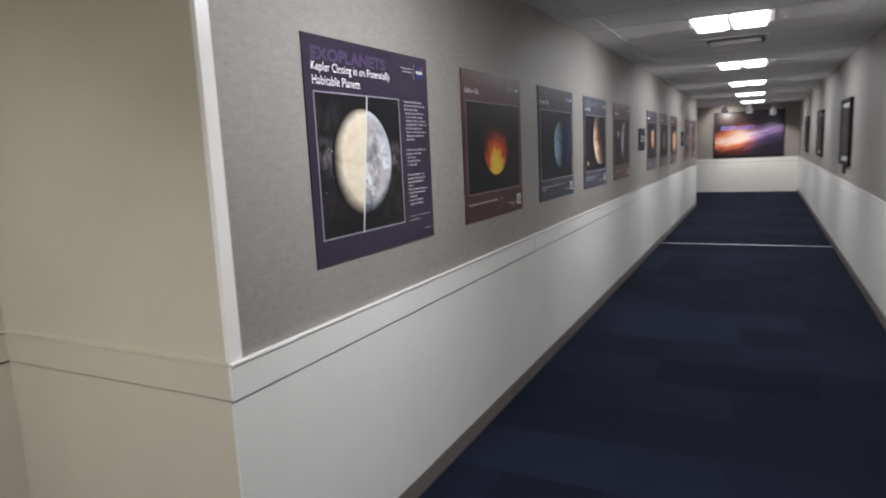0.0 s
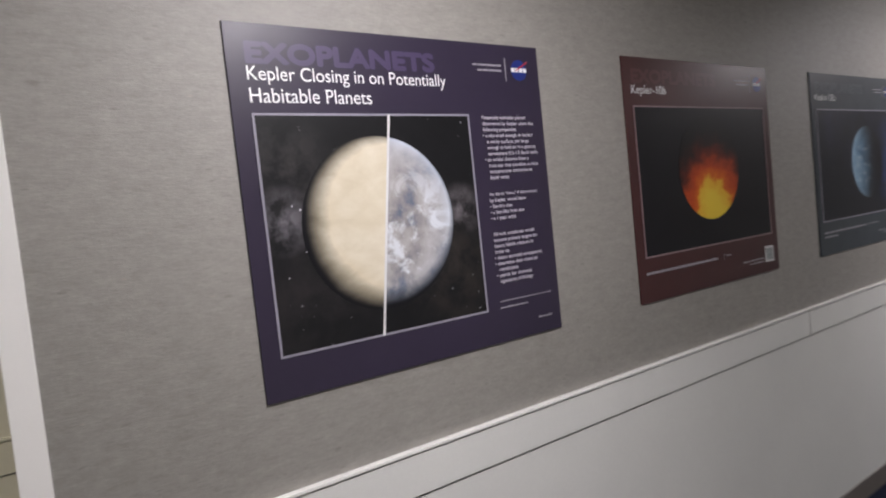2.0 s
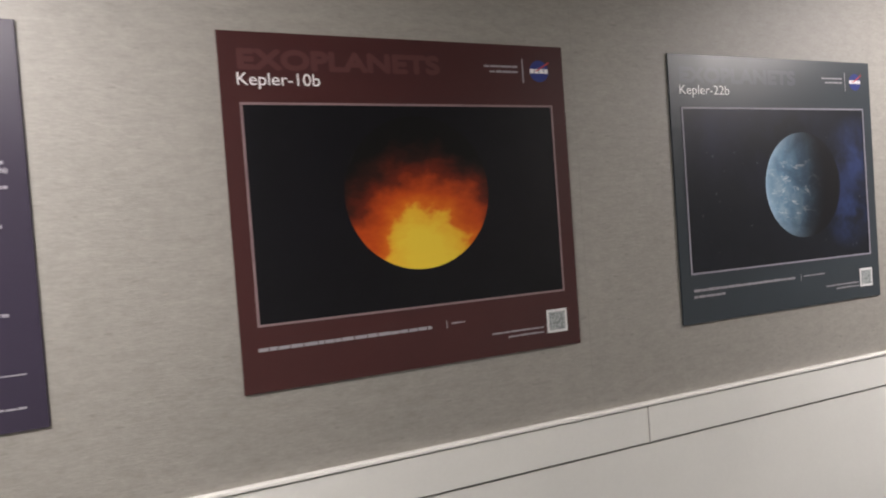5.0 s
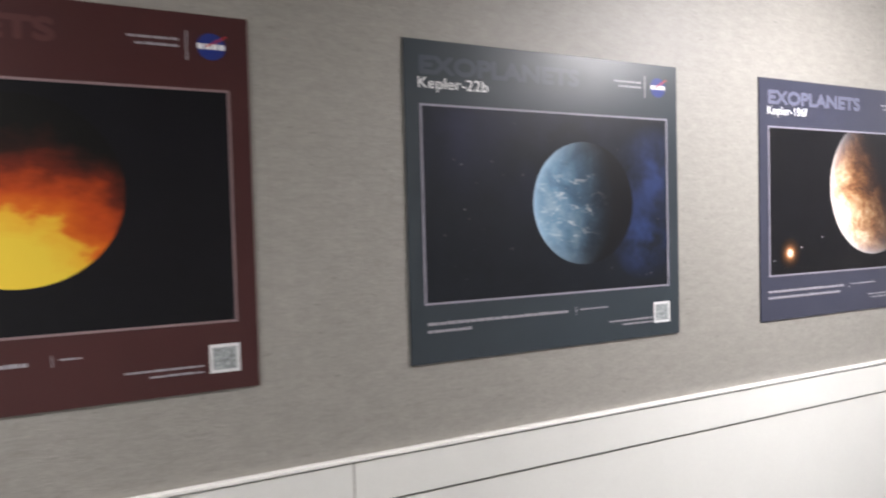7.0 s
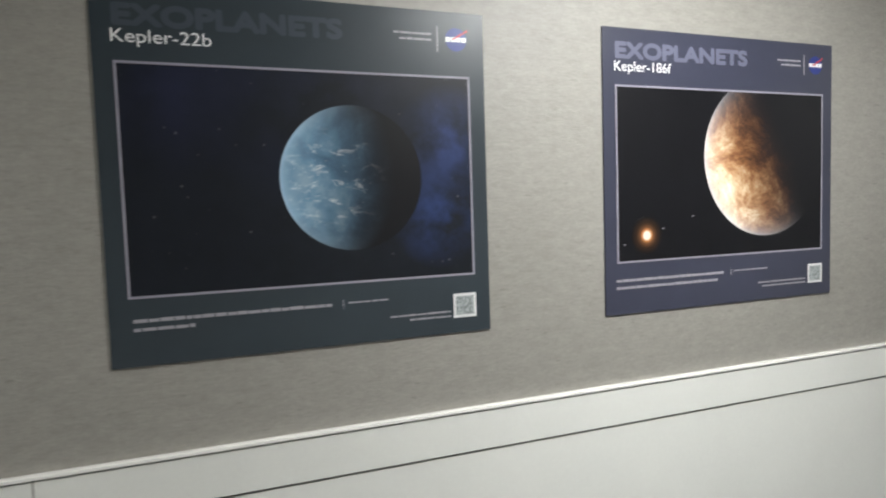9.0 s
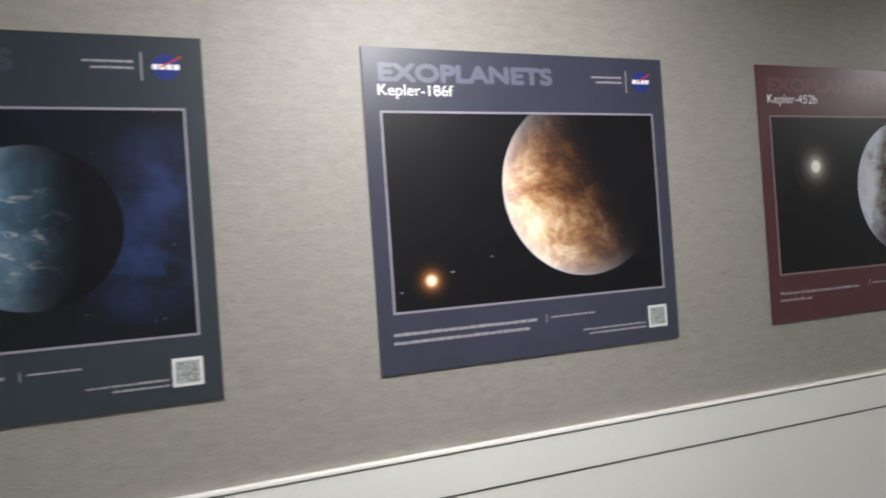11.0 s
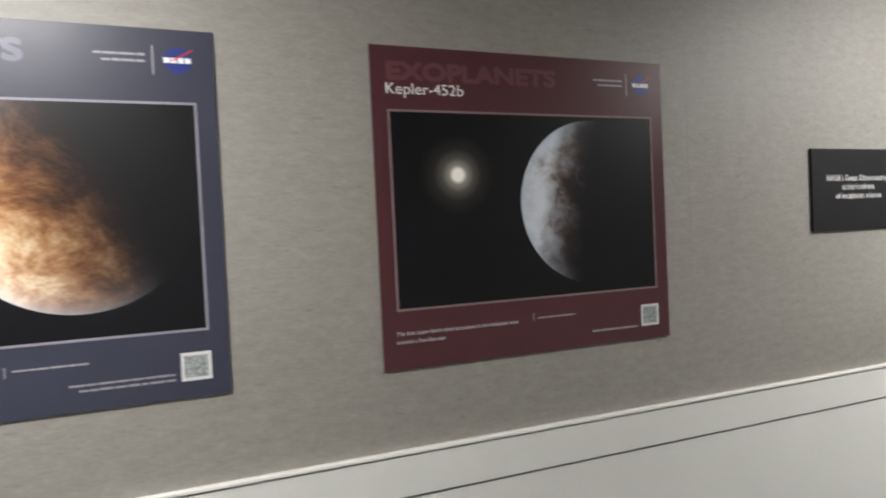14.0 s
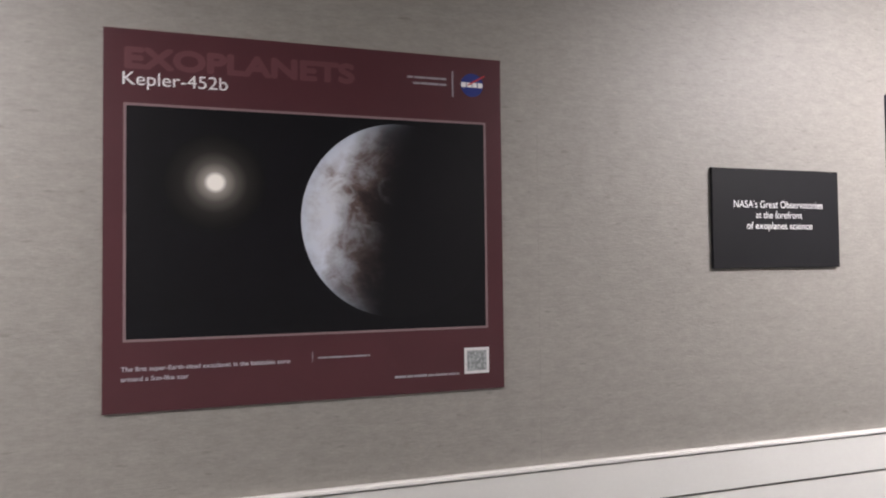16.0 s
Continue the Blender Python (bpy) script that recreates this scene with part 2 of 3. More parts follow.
structure("threshold_strip", boxed(9.05, 9.11, -WIDTH + 0.01, -0.01, 0.0, 0.006, bevel=0.002), STRIP, "brushed metal strip across the carpet", "trim")


# ceiling: lay-in tiles on a tee-bar grid, with openings for lamps and the diffuser
def ceiling():
    bm = bmesh.new()
    xs = [4.115 + 0.61 * k for k in range(-15, 27)]
    ys = [0.375 - 0.61 * k for k in range(-2, 5)]
    holes = [(lx, ly) for lx, ly in LAMPS] + [(5.64, LAMP_Y)]
    for xa in xs:
        for yk, ya in enumerate(ys):
            x1, x2 = max(xa, BACK), min(xa + 0.61, END)
            y2, y1 = min(ya, ALCOVE), max(ya - 0.61, -WIDTH)
            if x2 - x1 < 0.02 or y2 - y1 < 0.02:
                continue
            spans = [(x1, x2)]
            for hx, hy in holes:
                if abs(ya - 0.305 - hy) < 0.1:
                    spans = [(a, b) for p, q in spans for a, b in ((p, min(q, hx - 0.305)), (max(p, hx + 0.305), q)) if b - a > 0.02]
            for a, b in spans:
                box(bm, a + 0.008, b - 0.008, y1 + 0.008, y2 - 0.008, HIGH + 0.003, HIGH + 0.02)
    return structure("ceiling", bm, TILE, "off-white acoustic tile ceiling", "ceiling")


ceiling()


def tee_grid():
    bm = bmesh.new()
    for k in range(-15, 27):
        x = 4.115 + 0.61 * k
        if BACK < x < END:
            box(bm, x - 0.012, x + 0.012, -WIDTH, ALCOVE, HIGH + 0.0, HIGH + 0.004)
    for k in range(-2, 5):
        y = 0.375 - 0.61 * k
        if -WIDTH < y < ALCOVE:
            box(bm, BACK, END, y - 0.012, y + 0.012, HIGH - 0.001, HIGH + 0.0045)
    return structure("ceiling_grid", bm, GRID, "white tee-bar grid of the ceiling", "ceiling")


tee_grid()
structure("ceiling_slab", boxed(BACK - 0.15, END + 0.15, -WIDTH - 0.15, ALCOVE + 0.15, HIGH + 0.25, HIGH + 0.35), TILE, "concrete slab above the tile ceiling", "ceiling")


def troffer(x, y):
    lamp = hub("ceiling_light", pose(x, y, HIGH), "lit square recessed ceiling light with white frame", "ceiling light", "ceiling lights of the corridor")
    bm = bmesh.new()
    for a in (-1, 1):
        box(bm, -0.30, 0.30, a * 0.30 - 0.02, a * 0.30 + 0.02, -0.006, 0.05)
        box(bm, a * 0.30 - 0.02, a * 0.30 + 0.02, -0.28, 0.28, -0.006, 0.05)
    part("frame", bm, LAMPWHITE, lamp, "white enamel frame")
    for a in (-1, 1):
        part("lens", boxed(-0.262, 0.262, a * 0.142 - 0.120, a * 0.142 + 0.120, -0.040, 0.012, bevel=0.022), GLOW, lamp, "glowing lamp lens")
    part("spine", boxed(-0.262, 0.262, -0.012, 0.012, -0.034, 0.012, bevel=0.004), GRID, lamp, "white bar between the two lenses")
    part("housing", boxed(-0.29, 0.29, -0.29, 0.29, 0.052, 0.12), LAMPWHITE, lamp)


for lx, ly in LAMPS:
    troffer(lx, ly)


def diffuser():
    vent = hub("ceiling_vent", pose(5.64, LAMP_Y, HIGH), "white square plaque air diffuser in the ceiling", "ceiling vent")
    bm = bmesh.new()
    for a in (-1, 1):
        box(bm, -0.30, 0.30, a * 0.275 - 0.025, a * 0.275 + 0.025, -0.010, 0.02)
        box(bm, a * 0.275 - 0.025, a * 0.275 + 0.025, -0.25, 0.25, -0.010, 0.02)
    part("outer_frame", bm, LAMPWHITE, vent)
    part("plaque", boxed(-0.225, 0.225, -0.225, 0.225, -0.060, -0.016, bevel=0.030), LAMPWHITE, vent, "flat white centre plate")
    for a in (-1, 1):
        for c in (-1, 1):
            part("hanger", boxed(a * 0.17 - 0.006, a * 0.17 + 0.006, c * 0.17 - 0.006, c * 0.17 + 0.006, -0.015, 0.03), GRID, vent)
    part("backing", boxed(-0.29, 0.29, -0.29, 0.29, 0.031, 0.05), GRID, vent)


diffuser()


# ---- posters ----
PW, PH = 0.90, 0.818
FX0, FX1, FZ0, FZ1 = 0.040, 0.858, 0.149, 0.658


def print_mat(name, colour, rough=0.36):
    m, t, b = material(name, rough, 0, 0.36)
    v = coords(t)
    f = math_of(t, "MULTIPLY_ADD", noise_of(t, v, 3.0, 4), 0.75, math_of(t, "MULTIPLY", noise_of(t, v, 400, 2), 0.25))
    lo, hi = tuple(c * 0.88 for c in colour), tuple(c * 1.12 for c in colour)
    t.links.new(ramp(t, f, ((0.3, lo), (0.7, hi))), b.inputs["Base Color"])
    r = math_of(t, "MULTIPLY_ADD", noise_of(t, v, 9.0, 3), 0.12, rough - 0.06)
    t.links.new(r, b.inputs["Roughness"])
    return m


BORDER = print_mat("pale_print_line", (0.29, 0.28, 0.33))
WARM_BORDER = print_mat("pinkish_print_line", (0.25, 0.175, 0.18))
PALE = print_mat("pale_print_square", (0.36, 0.39, 0.39))


def mottled():
    """Grey print too fine to make out."""
    m, t, b = material("mottled_grey_print", 0.4, 0, 0.3)
    f = noise_of(t, coords(t), 130.0, 2, 0.5)
    t.links.new(ramp(t, f, ((0.40, (0.20, 0.22, 0.22)), (0.60, (0.40, 0.43, 0.43)))), b.inputs["Base Color"])
    return m


MOTTLED = mottled()
PALE_EDGE = print_mat("white_print_edge", (0.70, 0.70, 0.70))
GREYTEXT = print_mat("grey_white_print", (0.31, 0.30, 0.325))
TEXT = print_mat("pale_text_print", (0.43, 0.41, 0.45))
BLUE = print_mat("blue_print_disc", (0.017, 0.034, 0.19))
RED = print_mat("red_print_stroke", (0.5, 0.04, 0.05))


def at_point(t, v, x, z, reach):
    """1 at the point (x, z) of the print, 0 beyond its reach."""
    mp = node(t, "ShaderNodeMapping", Location=(-x / reach, 0, -z / reach), Scale=(1 / reach, 0, 1 / reach))
    t.links.new(v, mp.inputs["Vector"])
    ln = t.nodes.new("ShaderNodeVectorMath")
    ln.operation = "LENGTH"
    t.links.new(mp.outputs["Vector"], ln.inputs[0])
    return math_of(t, "SUBTRACT", 1.0, ln.outputs["Value"], clamp=True)


def sky_mat(name, deep, clouds=(), star_scale=34.0, star_gain=0.5, puffs=2.2):
    """Printed night sky: faint stars and tinted clouds (x, z, reach, colour)."""
    m, t, b = material(name, 0.40, 0, 0.25)
    v = coords(t)
    grain = noise_of(t, v, 7.0, 6, 0.7)
    col = mix(t, grain, tuple(c * 0.5 for c in deep), tuple(c * 1.5 for c in deep))
    for x, z, reach, tint in clouds:
        puff = math_of(t, "MULTIPLY", at_point(t, v, x, z, reach), math_of(t, "MULTIPLY_ADD", noise_of(t, v, puffs / max(reach, 0.1), 7, 0.62), 4.4, -1.75, clamp=True))
        col = mix(t, puff, col, tint)
    vo = node(t, "ShaderNodeTexVoronoi", Scale=star_scale)
    t.links.new(v, vo.inputs["Vector"])
    dot = math_of(t, "LESS_THAN", vo.outputs["Distance"], 0.075)
    some = math_of(t, "POWER", noise_of(t, v, star_scale * 0.7, 1), 6.0)
    col = mix(t, math_of(t, "MULTIPLY", math_of(t, "MULTIPLY", dot, some), star_gain * 8, clamp=True), col, (0.55, 0.55, 0.6))
    t.links.new(col, b.inputs["Base Color"])
    return m


def board(p, w, h, mat):
    return part("board", boxed(0, w, -0.006, 0.0, 0, h, bevel=0.0008), mat, p)


def outline(p, x0, x1, z0, z1, mat, t=0.0052, y=-0.0078):
    bm = bmesh.new()
    for a in ((x0, x1, z1 - t, z1), (x0, x1, z0, z0 + t), (x0, x0 + t, z0 + t, z1 - t), (x1 - t, x1, z0 + t, z1 - t)):
        box(bm, a[0], a[1], y, -0.0061, a[2], a[3])
    part("picture_border", bm, mat, p, "thin pale printed border")


def bars(p, rows, mat, y=-0.0066):
    """Lines of small print, each broken into word-long dashes."""
    bm = bmesh.new()
    rnd = random.Random(len(rows) * 31 + int(rows[0][0] * 1000))
    for x0, x1, z, t in rows:
        x = x0
        while x < x1 - 0.004:
            w = min(rnd.uniform(0.012, 0.034), x1 - x)
            box(bm, x, x + w, y, -0.0061, z - t * 0.40, z + t * 0.42 * rnd.uniform(0.7, 1.1))
            x += w + 0.0022
    tagged(part("small_print", bm, mat, p, "lines of small print"), kind="stuff")


def small_line(p, text, x, z, size=0.0142, mat=None):
    """One line of small printed text on its baseline; leading spaces indent it."""
    words = text.lstrip()
    x += 0.010 * (words != text) - 0.002 * words.startswith("\u2022")
    wide = size * 0.47 * sum(0.5 if c in "il1tfj.,:;'|! ()" else 1.5 if c in "mwMWAGNO" else 1.06 for c in words) * 1.0
    tall = size * (0.92 if any(c in "gjpqy(" for c in words) else 0.72)
    low = z - 0.005 - (size * 0.20 if tall > size * 0.8 else 0)
    tagged(part("text_line", lettering(words, x, low, wide, tall, -0.0066, 0.0004), mat or TEXT, p, "line of small pale lettering"), kind="stuff")


def rule(p, x0, x1, z0, z1, mat=None):
    part("printed_rule", boxed(x0, x1, -0.0066, -0.0061, z0, z1), mat or GREYTEXT, p)


def picture(p, x0, x1, z0, z1, mat):
    part("picture", boxed(x0, x1, -0.0066, -0.0061, z0, z1), mat, p, "printed picture of a dark starry sky")


def badge(p, x=0.824, z=0.750, r=0.029):
    part("emblem", disc(x, z, r, -0.0066), BLUE, p, "round blue emblem with a pale band")
    bm = bmesh.new()
    for k in range(4):
        box(bm, x - r * 0.98 + k * r * 0.5, x - r * 0.56 + k * r * 0.5, -0.0074, -0.0069, z - r * 0.20, z + r * 0.20)
    part("emblem_band", bm, INK, p, "row of small white marks")
    bm = boxed(-r * 0.95, r * 0.75, -0.0081, -0.0076, -r * 0.06, r * 0.06)
    bm.transform(Matrix.Translation((x + r * 0.45, 0, z + r * 0.45)) @ Matrix.Rotation(radians(-30), 4, "Y"))
    part("emblem_stroke", bm, RED, p, "thin red stroke")


def code_square(p):
    part("code_square", boxed(0.796, 0.860, -0.0066, -0.0061, 0.039, 0.102), PALE_EDGE, p, "plain pale printed square")
    part("code_field", boxed(0.803, 0.853, -0.0074, -0.0069, 0.046, 0.095), MOTTLED, p)


def ball_mat(name, stops, scale, light, day_from=-0.15, day_to=0.75, stretch=(1, 1, 1), warp=0.4, night=(0.006, 0.006, 0.008), clouds=0.0, rim=None, turn=0.0, lit=0.15, rough=0.62, cloud_scale=1.6, cloud_stretch=(1, 1, 1), cloud_gain=6.0, cloud_at=None):
    """Printed planet: surface colours with a printed day and night side, in planet radii."""
    m, t, b = material(name, 0.40, 0, 0.25)
    v = coords(t)
    sep = t.nodes.new("ShaderNodeSeparateXYZ")
    t.links.new(v, sep.inputs[0])
    X, Z = sep.outputs[0], sep.outputs[2]
    rr = math_of(t, "ADD", math_of(t, "MULTIPLY", X, X), math_of(t, "MULTIPLY", Z, Z))
    Y = math_of(t, "SQRT", math_of(t, "MAXIMUM", math_of(t, "SUBTRACT", 1.0, rr), 0.0))
    l = Vector(light).normalized()
    dot = math_of(t, "ADD", math_of(t, "ADD", math_of(t, "MULTIPLY", X, l.x), math_of(t, "MULTIPLY", Z, l.z)), math_of(t, "MULTIPLY", Y, l.y))
    mp = node(t, "ShaderNodeMapping", Scale=stretch, Rotation=(0, radians(turn), 0))
    t.links.new(v, mp.inputs["Vector"])
    n = node(t, "ShaderNodeTexNoise", Scale=scale, Detail=10.0, Roughness=rough, Distortion=warp)
    t.links.new(mp.outputs["Vector"], n.inputs["Vector"])
    rough_dot = math_of(t, "ADD", dot, math_of(t, "MULTIPLY_ADD", n.outputs["Fac"], 0.24, -0.12))
    day = math_of(t, "DIVIDE", math_of(t, "SUBTRACT", rough_dot, day_from), day_to - day_from, clamp=True)
    surf = ramp(t, math_of(t, "ADD", n.outputs["Fac"], math_of(t, "MULTIPLY_ADD", day, lit, -0.65 * lit)), stops)
    day = math_of(t, "POWER", day, 1.9)
    if clouds:
        c = node(t, "ShaderNodeTexNoise", Scale=scale * cloud_scale, Detail=9.0, Roughness=0.66, Distortion=0.9)
        cm = node(t, "ShaderNodeMapping", Scale=cloud_stretch, Rotation=(0, radians(30), 0))
        t.links.new(v, cm.inputs["Vector"])
        t.links.new(cm.outputs["Vector"], c.inputs["Vector"])
        cover = math_of(t, "MULTIPLY_ADD", c.outputs["Fac"], cloud_gain, -0.6 * cloud_gain + clouds, clamp=True)
        if cloud_at:
            near = math_of(t, "MULTIPLY", at_point(t, v, *cloud_at), 1.9, clamp=True)
            cover = math_of(t, "MULTIPLY", cover, near)
        surf = mix(t, cover, surf, (0.66, 0.69, 0.72))
    if rim:
        edge = math_of(t, "POWER", math_of(t, "SUBTRACT", 1.0, Y, clamp=True), 2.2)
        surf = mix(t, edge, surf, rim)
    t.links.new(mix(t, day, night, surf), b.inputs["Base Color"])
    return m


def globe(p, x, z, r, mat, label, cut=None, name="planet"):
    """Flat printed disc in planet radii; cut: half planes (point, normal) whose far side is removed."""
    bm = disc(0, 0, 1.0, 0, 0.0004, 96)
    for co, no in cut or ():
        g = bm.verts[:] + bm.edges[:] + bm.faces[:]
        bmesh.ops.bisect_plane(bm, geom=g, plane_co=co, plane_no=no, clear_outer=True)
        bmesh.ops.holes_fill(bm, edges=bm.edges[:])
    ob = part(name, bm, mat, p, label)
    ob.location, ob.scale = (x, -0.0070, z), (r, 1, r)
    return ob


def lava_mat():
    m, t, b = material("lava_planet_print", 0.40, 0, 0.25)
    v = coords(t)
    sep = t.nodes.new("ShaderNodeSeparateXYZ")
    t.links.new(v, sep.inputs[0])
    n = node(t, "ShaderNodeTexNoise", Scale=2.1, Detail=7.0, Roughness=0.56, Distortion=0.12)
    mp = node(t, "ShaderNodeMapping", Scale=(1.0, 1.0, 1.5))
    t.links.new(v, mp.inputs["Vector"])
    t.links.new(mp.outputs["Vector"], n.inputs["Vector"])
    dx = math_of(t, "SUBTRACT", sep.outputs[0], 0.06)
    dz = math_of(t, "ADD", sep.outputs[2], 0.80)
    away = math_of(t, "SQRT", math_of(t, "ADD", math_of(t, "MULTIPLY", dx, dx), math_of(t, "MULTIPLY", dz, dz)))
    heat = math_of(t, "MULTIPLY_ADD", away, -0.60, 0.985)
    heat = math_of(t, "ADD", heat, math_of(t, "MULTIPLY_ADD", n.outputs["Fac"], 0.46, -0.245))
    col = ramp(t, heat, ((0.09, (0.004, 0.004, 0.004)), (0.20, (0.024, 0.007, 0.005)), (0.32, (0.12, 0.015, 0.006)), (0.47, (0.46, 0.060, 0.008)), (0.60, (0.62, 0.13, 0.010)), (0.66, (0.74, 0.40, 0.03)), (0.80, (0.78, 0.56, 0.05))))
    t.links.new(col, b.inputs["Base Color"])
    return m


def star_mat(name, core, halo, core_size):
    m, t, b = material(name, 0.40, 0, 0.25)
    v = coords(t)
    f = at_point(t, v, 0, 0, 1.0)
    t.links.new(ramp(t, f, ((0.0, (0.005, 0.005, 0.006)), (0.35, tuple(c * 0.03 + 0.005 for c in halo)), (0.58, tuple(c * 0.16 + 0.007 for c in halo)), (1 - core_size * 1.35, tuple(c * 0.6 for c in halo)), (1 - core_size * 0.85, core))), b.inputs["Base Color"])
    return m


def star(p, x, z, r, mat, label):
    ob = part("star", disc(0, 0, 1.0, 0, 0.0004, 48), mat, p, label)
    ob.location, ob.scale = (x, -0.0069, z), (r, 1, r)


def planet_lava(p):
    globe(p, 0.454, 0.437, 0.191, lava_mat(), "printed planet of glowing orange and yellow lava")


def planet_blue(p):
    globe(p, 0.545, 0.404, 0.174, ball_mat("blue_planet_print", ((0.34, (0.038, 0.085, 0.145)), (0.48, (0.078, 0.155, 0.235)), (0.58, (0.115, 0.225, 0.325)), (0.70, (0.22, 0.32, 0.40))), 1.6, (-0.90, 0.40, 0.05), -0.26, 0.84, warp=0.3, clouds=0.45, cloud_scale=2.6, cloud_stretch=(0.8, 1, 1.9), cloud_gain=9.0, cloud_at=(-0.28, -0.08, 0.85), lit=0.28, rim=(0.40, 0.58, 0.74)), "printed blue planet with streaky clouds")


def planet_sand(p):
    cut = (((0, 0, (FZ1 - 0.456) / 0.25), (0, 0, 1)), (((FX1 - 0.611) / 0.25, 0, 0), (1, 0, 0)))
    globe(p, 0.611, 0.456, 0.250, ball_mat("sand_planet_print", ((0.38, (0.10, 0.038, 0.016)), (0.48, (0.36, 0.145, 0.050)), (0.56, (0.62, 0.33, 0.15)), (0.64, (0.88, 0.66, 0.42)), (0.74, (0.92, 0.85, 0.74))), 1.3, (-0.84, 0.16, -0.42), -0.28, 0.85, lit=0.30, warp=0.40, rough=0.78, rim=(0.72, 0.72, 0.76), turn=35, stretch=(1, 1, 1.2)), "printed sandy brown planet lit from one side", cut)
    star(p, 0.145, 0.226, 0.055, star_mat("orange_star_print", (0.85, 0.75, 0.6), (0.75, 0.30, 0.10), 0.22), "printed small orange star")
    for x, z, w in ((0.204, 0.244, 0.010), (0.316, 0.277, 0.008), (0.066, 0.202, 0.007)):
        part("small_world", boxed(x - w / 2, x + w / 2, -0.0074, -0.0069, z - 0.0014, z + 0.0016), GREYTEXT, p, "tiny pale printed speck")


def planet_grey(p):
    cut = (((0, 0, (FZ1 - 0.412) / 0.230), (0, 0, 1)), (((FX1 - 0.638) / 0.230, 0, 0), (1, 0, 0)))
    globe(p, 0.638, 0.412, 0.230, ball_mat("grey_planet_print", ((0.36, (0.08, 0.05, 0.045)), (0.47, (0.24, 0.165, 0.145)), (0.55, (0.46, 0.45, 0.48)), (0.66, (0.66, 0.70, 0.77))), 1.6, (-0.96, -0.06, 0.20), -0.03, 0.66, warp=0.25, lit=0.34, rough=0.68, rim=(0.52, 0.60, 0.70), clouds=0.7, cloud_scale=1.5, cloud_stretch=(1, 1, 1.4), cloud_gain=7.0, cloud_at=(-0.55, 0.28, 0.75)), "printed pale blue-grey crescent planet", cut)
    star(p, 0.224, 0.492, 0.105, star_mat("white_star_print", (0.97, 0.95, 0.88), (0.50, 0.47, 0.42), 0.17), "printed white sun with a soft halo")


def heading(p, tone, z0=0.731):
    tagged(part("title", lettering("EXOPLANETS", 0.041, z0, 0.492, 0.049, -0.0066, 0.0036), tone, p, "large tone-on-tone capital letters"), kind="stuff")
    bars(p, ((0.659, 0.758, 0.760, 0.0065), (0.674, 0.758, 0.746, 0.0065)), GREYTEXT)
    rule(p, 0.772, 0.7755, 0.718, 0.781)
    badge(p)


def poster(x, label, colour, title_colour, name_text, name_width, planet, sky, small):
    p = hub("poster", pose(x, 0, 1.2095), label, "poster", "exoplanet posters on the wall")
    board(p, PW, PH, print_mat("poster_ground", colour))
    picture(p, FX0, FX1, FZ0, FZ1, sky)
    outline(p, FX0, FX1, FZ0, FZ1, WARM_BORDER if colour[0] > colour[2] * 2 else BORDER)
    heading(p, print_mat("poster_title", title_colour))
    if name_text:
        tagged(part("planet_name", lettering(name_text, 0.038, 0.688, name_width, 0.037, -0.0072), INK, p, "white lettering"), kind="stuff")
    if small:
        bars(p, small, GREYTEXT)
        tick = min(row[0] for row in small if row[3] == 0.005) - 0.014
        rule(p, tick, tick + 0.002, 0.088, 0.110)
    code_square(p)
    if planet:
        planet(p)
    return p


SKY_BLACK = sky_mat("black_sky_print", (0.005, 0.005, 0.007), (), 30, 0.0)
SKY_BLUE = sky_mat("blue_nebula_print", (0.008, 0.010, 0.015), ((0.80, 0.49, 0.15, (0.03, 0.05, 0.15)), (0.765, 0.31, 0.14, (0.03, 0.055, 0.17)), (0.45, 0.62, 0.30, (0.018, 0.022, 0.05)), (0.15, 0.60, 0.22, (0.015, 0.018, 0.04))), 26, 0.35, 0.9)
SKY_MILKY = sky_mat("milky_sky_print", (0.009, 0.009, 0.010), ((0.085, 0.39, 0.085, (0.20, 0.19, 0.21)), (0.10, 0.50, 0.14, (0.045, 0.042, 0.042)), (0.575, 0.38, 0.075, (0.17, 0.155, 0.165)), (0.53, 0.22, 0.18, (0.040, 0.034, 0.030)), (0.12, 0.20, 0.20, (0.026, 0.023, 0.024))), 32, 3.0)

poster(1.688, "dark red poster of a glowing orange planet", (0.056, 0.017, 0.017), (0.090, 0.034, 0.034), "Kepler-10b", 0.187, planet_lava, SKY_BLACK,
       ((0.037, 0.46, 0.097, 0.010), (0.515, 0.553, 0.101, 0.005), (0.629, 0.784, 0.058, 0.0055), (0.676, 0.784, 0.045, 0.0055)))
poster(2.959, "slate blue-green poster of a cloudy blue planet", (0.030, 0.041, 0.050), (0.055, 0.068, 0.084), "Kepler-22b", 0.200, planet_blue, SKY_BLUE,
       ((0.047, 0.480, 0.100, 0.0095), (0.047, 0.172, 0.081, 0.0095), (0.521, 0.621, 0.102, 0.005), (0.626, 0.788, 0.057, 0.0055), (0.676, 0.788, 0.045, 0.0055)))
poster(4.226, "navy blue poster of a sandy brown planet", (0.040, 0.043, 0.068), (0.125, 0.13, 0.185), "Kepler-186f", 0.200, planet_sand, SKY_BLACK,
       ((0.037, 0.437, 0.098, 0.0095), (0.037, 0.413, 0.077, 0.0095), (0.479, 0.617, 0.101, 0.005), (0.578, 0.784, 0.056, 0.0055), (0.596, 0.784, 0.044, 0.0055)))
maroon = poster(5.489, "dark maroon poster of a pale crescent planet", (0.080, 0.025, 0.031), (0.135, 0.050, 0.058), "Kepler-452b", 0.212, planet_grey, SKY_BLACK,
       ((0.445, 0.564, 0.096, 0.005), (0.623, 0.783, 0.041, 0.0065)))


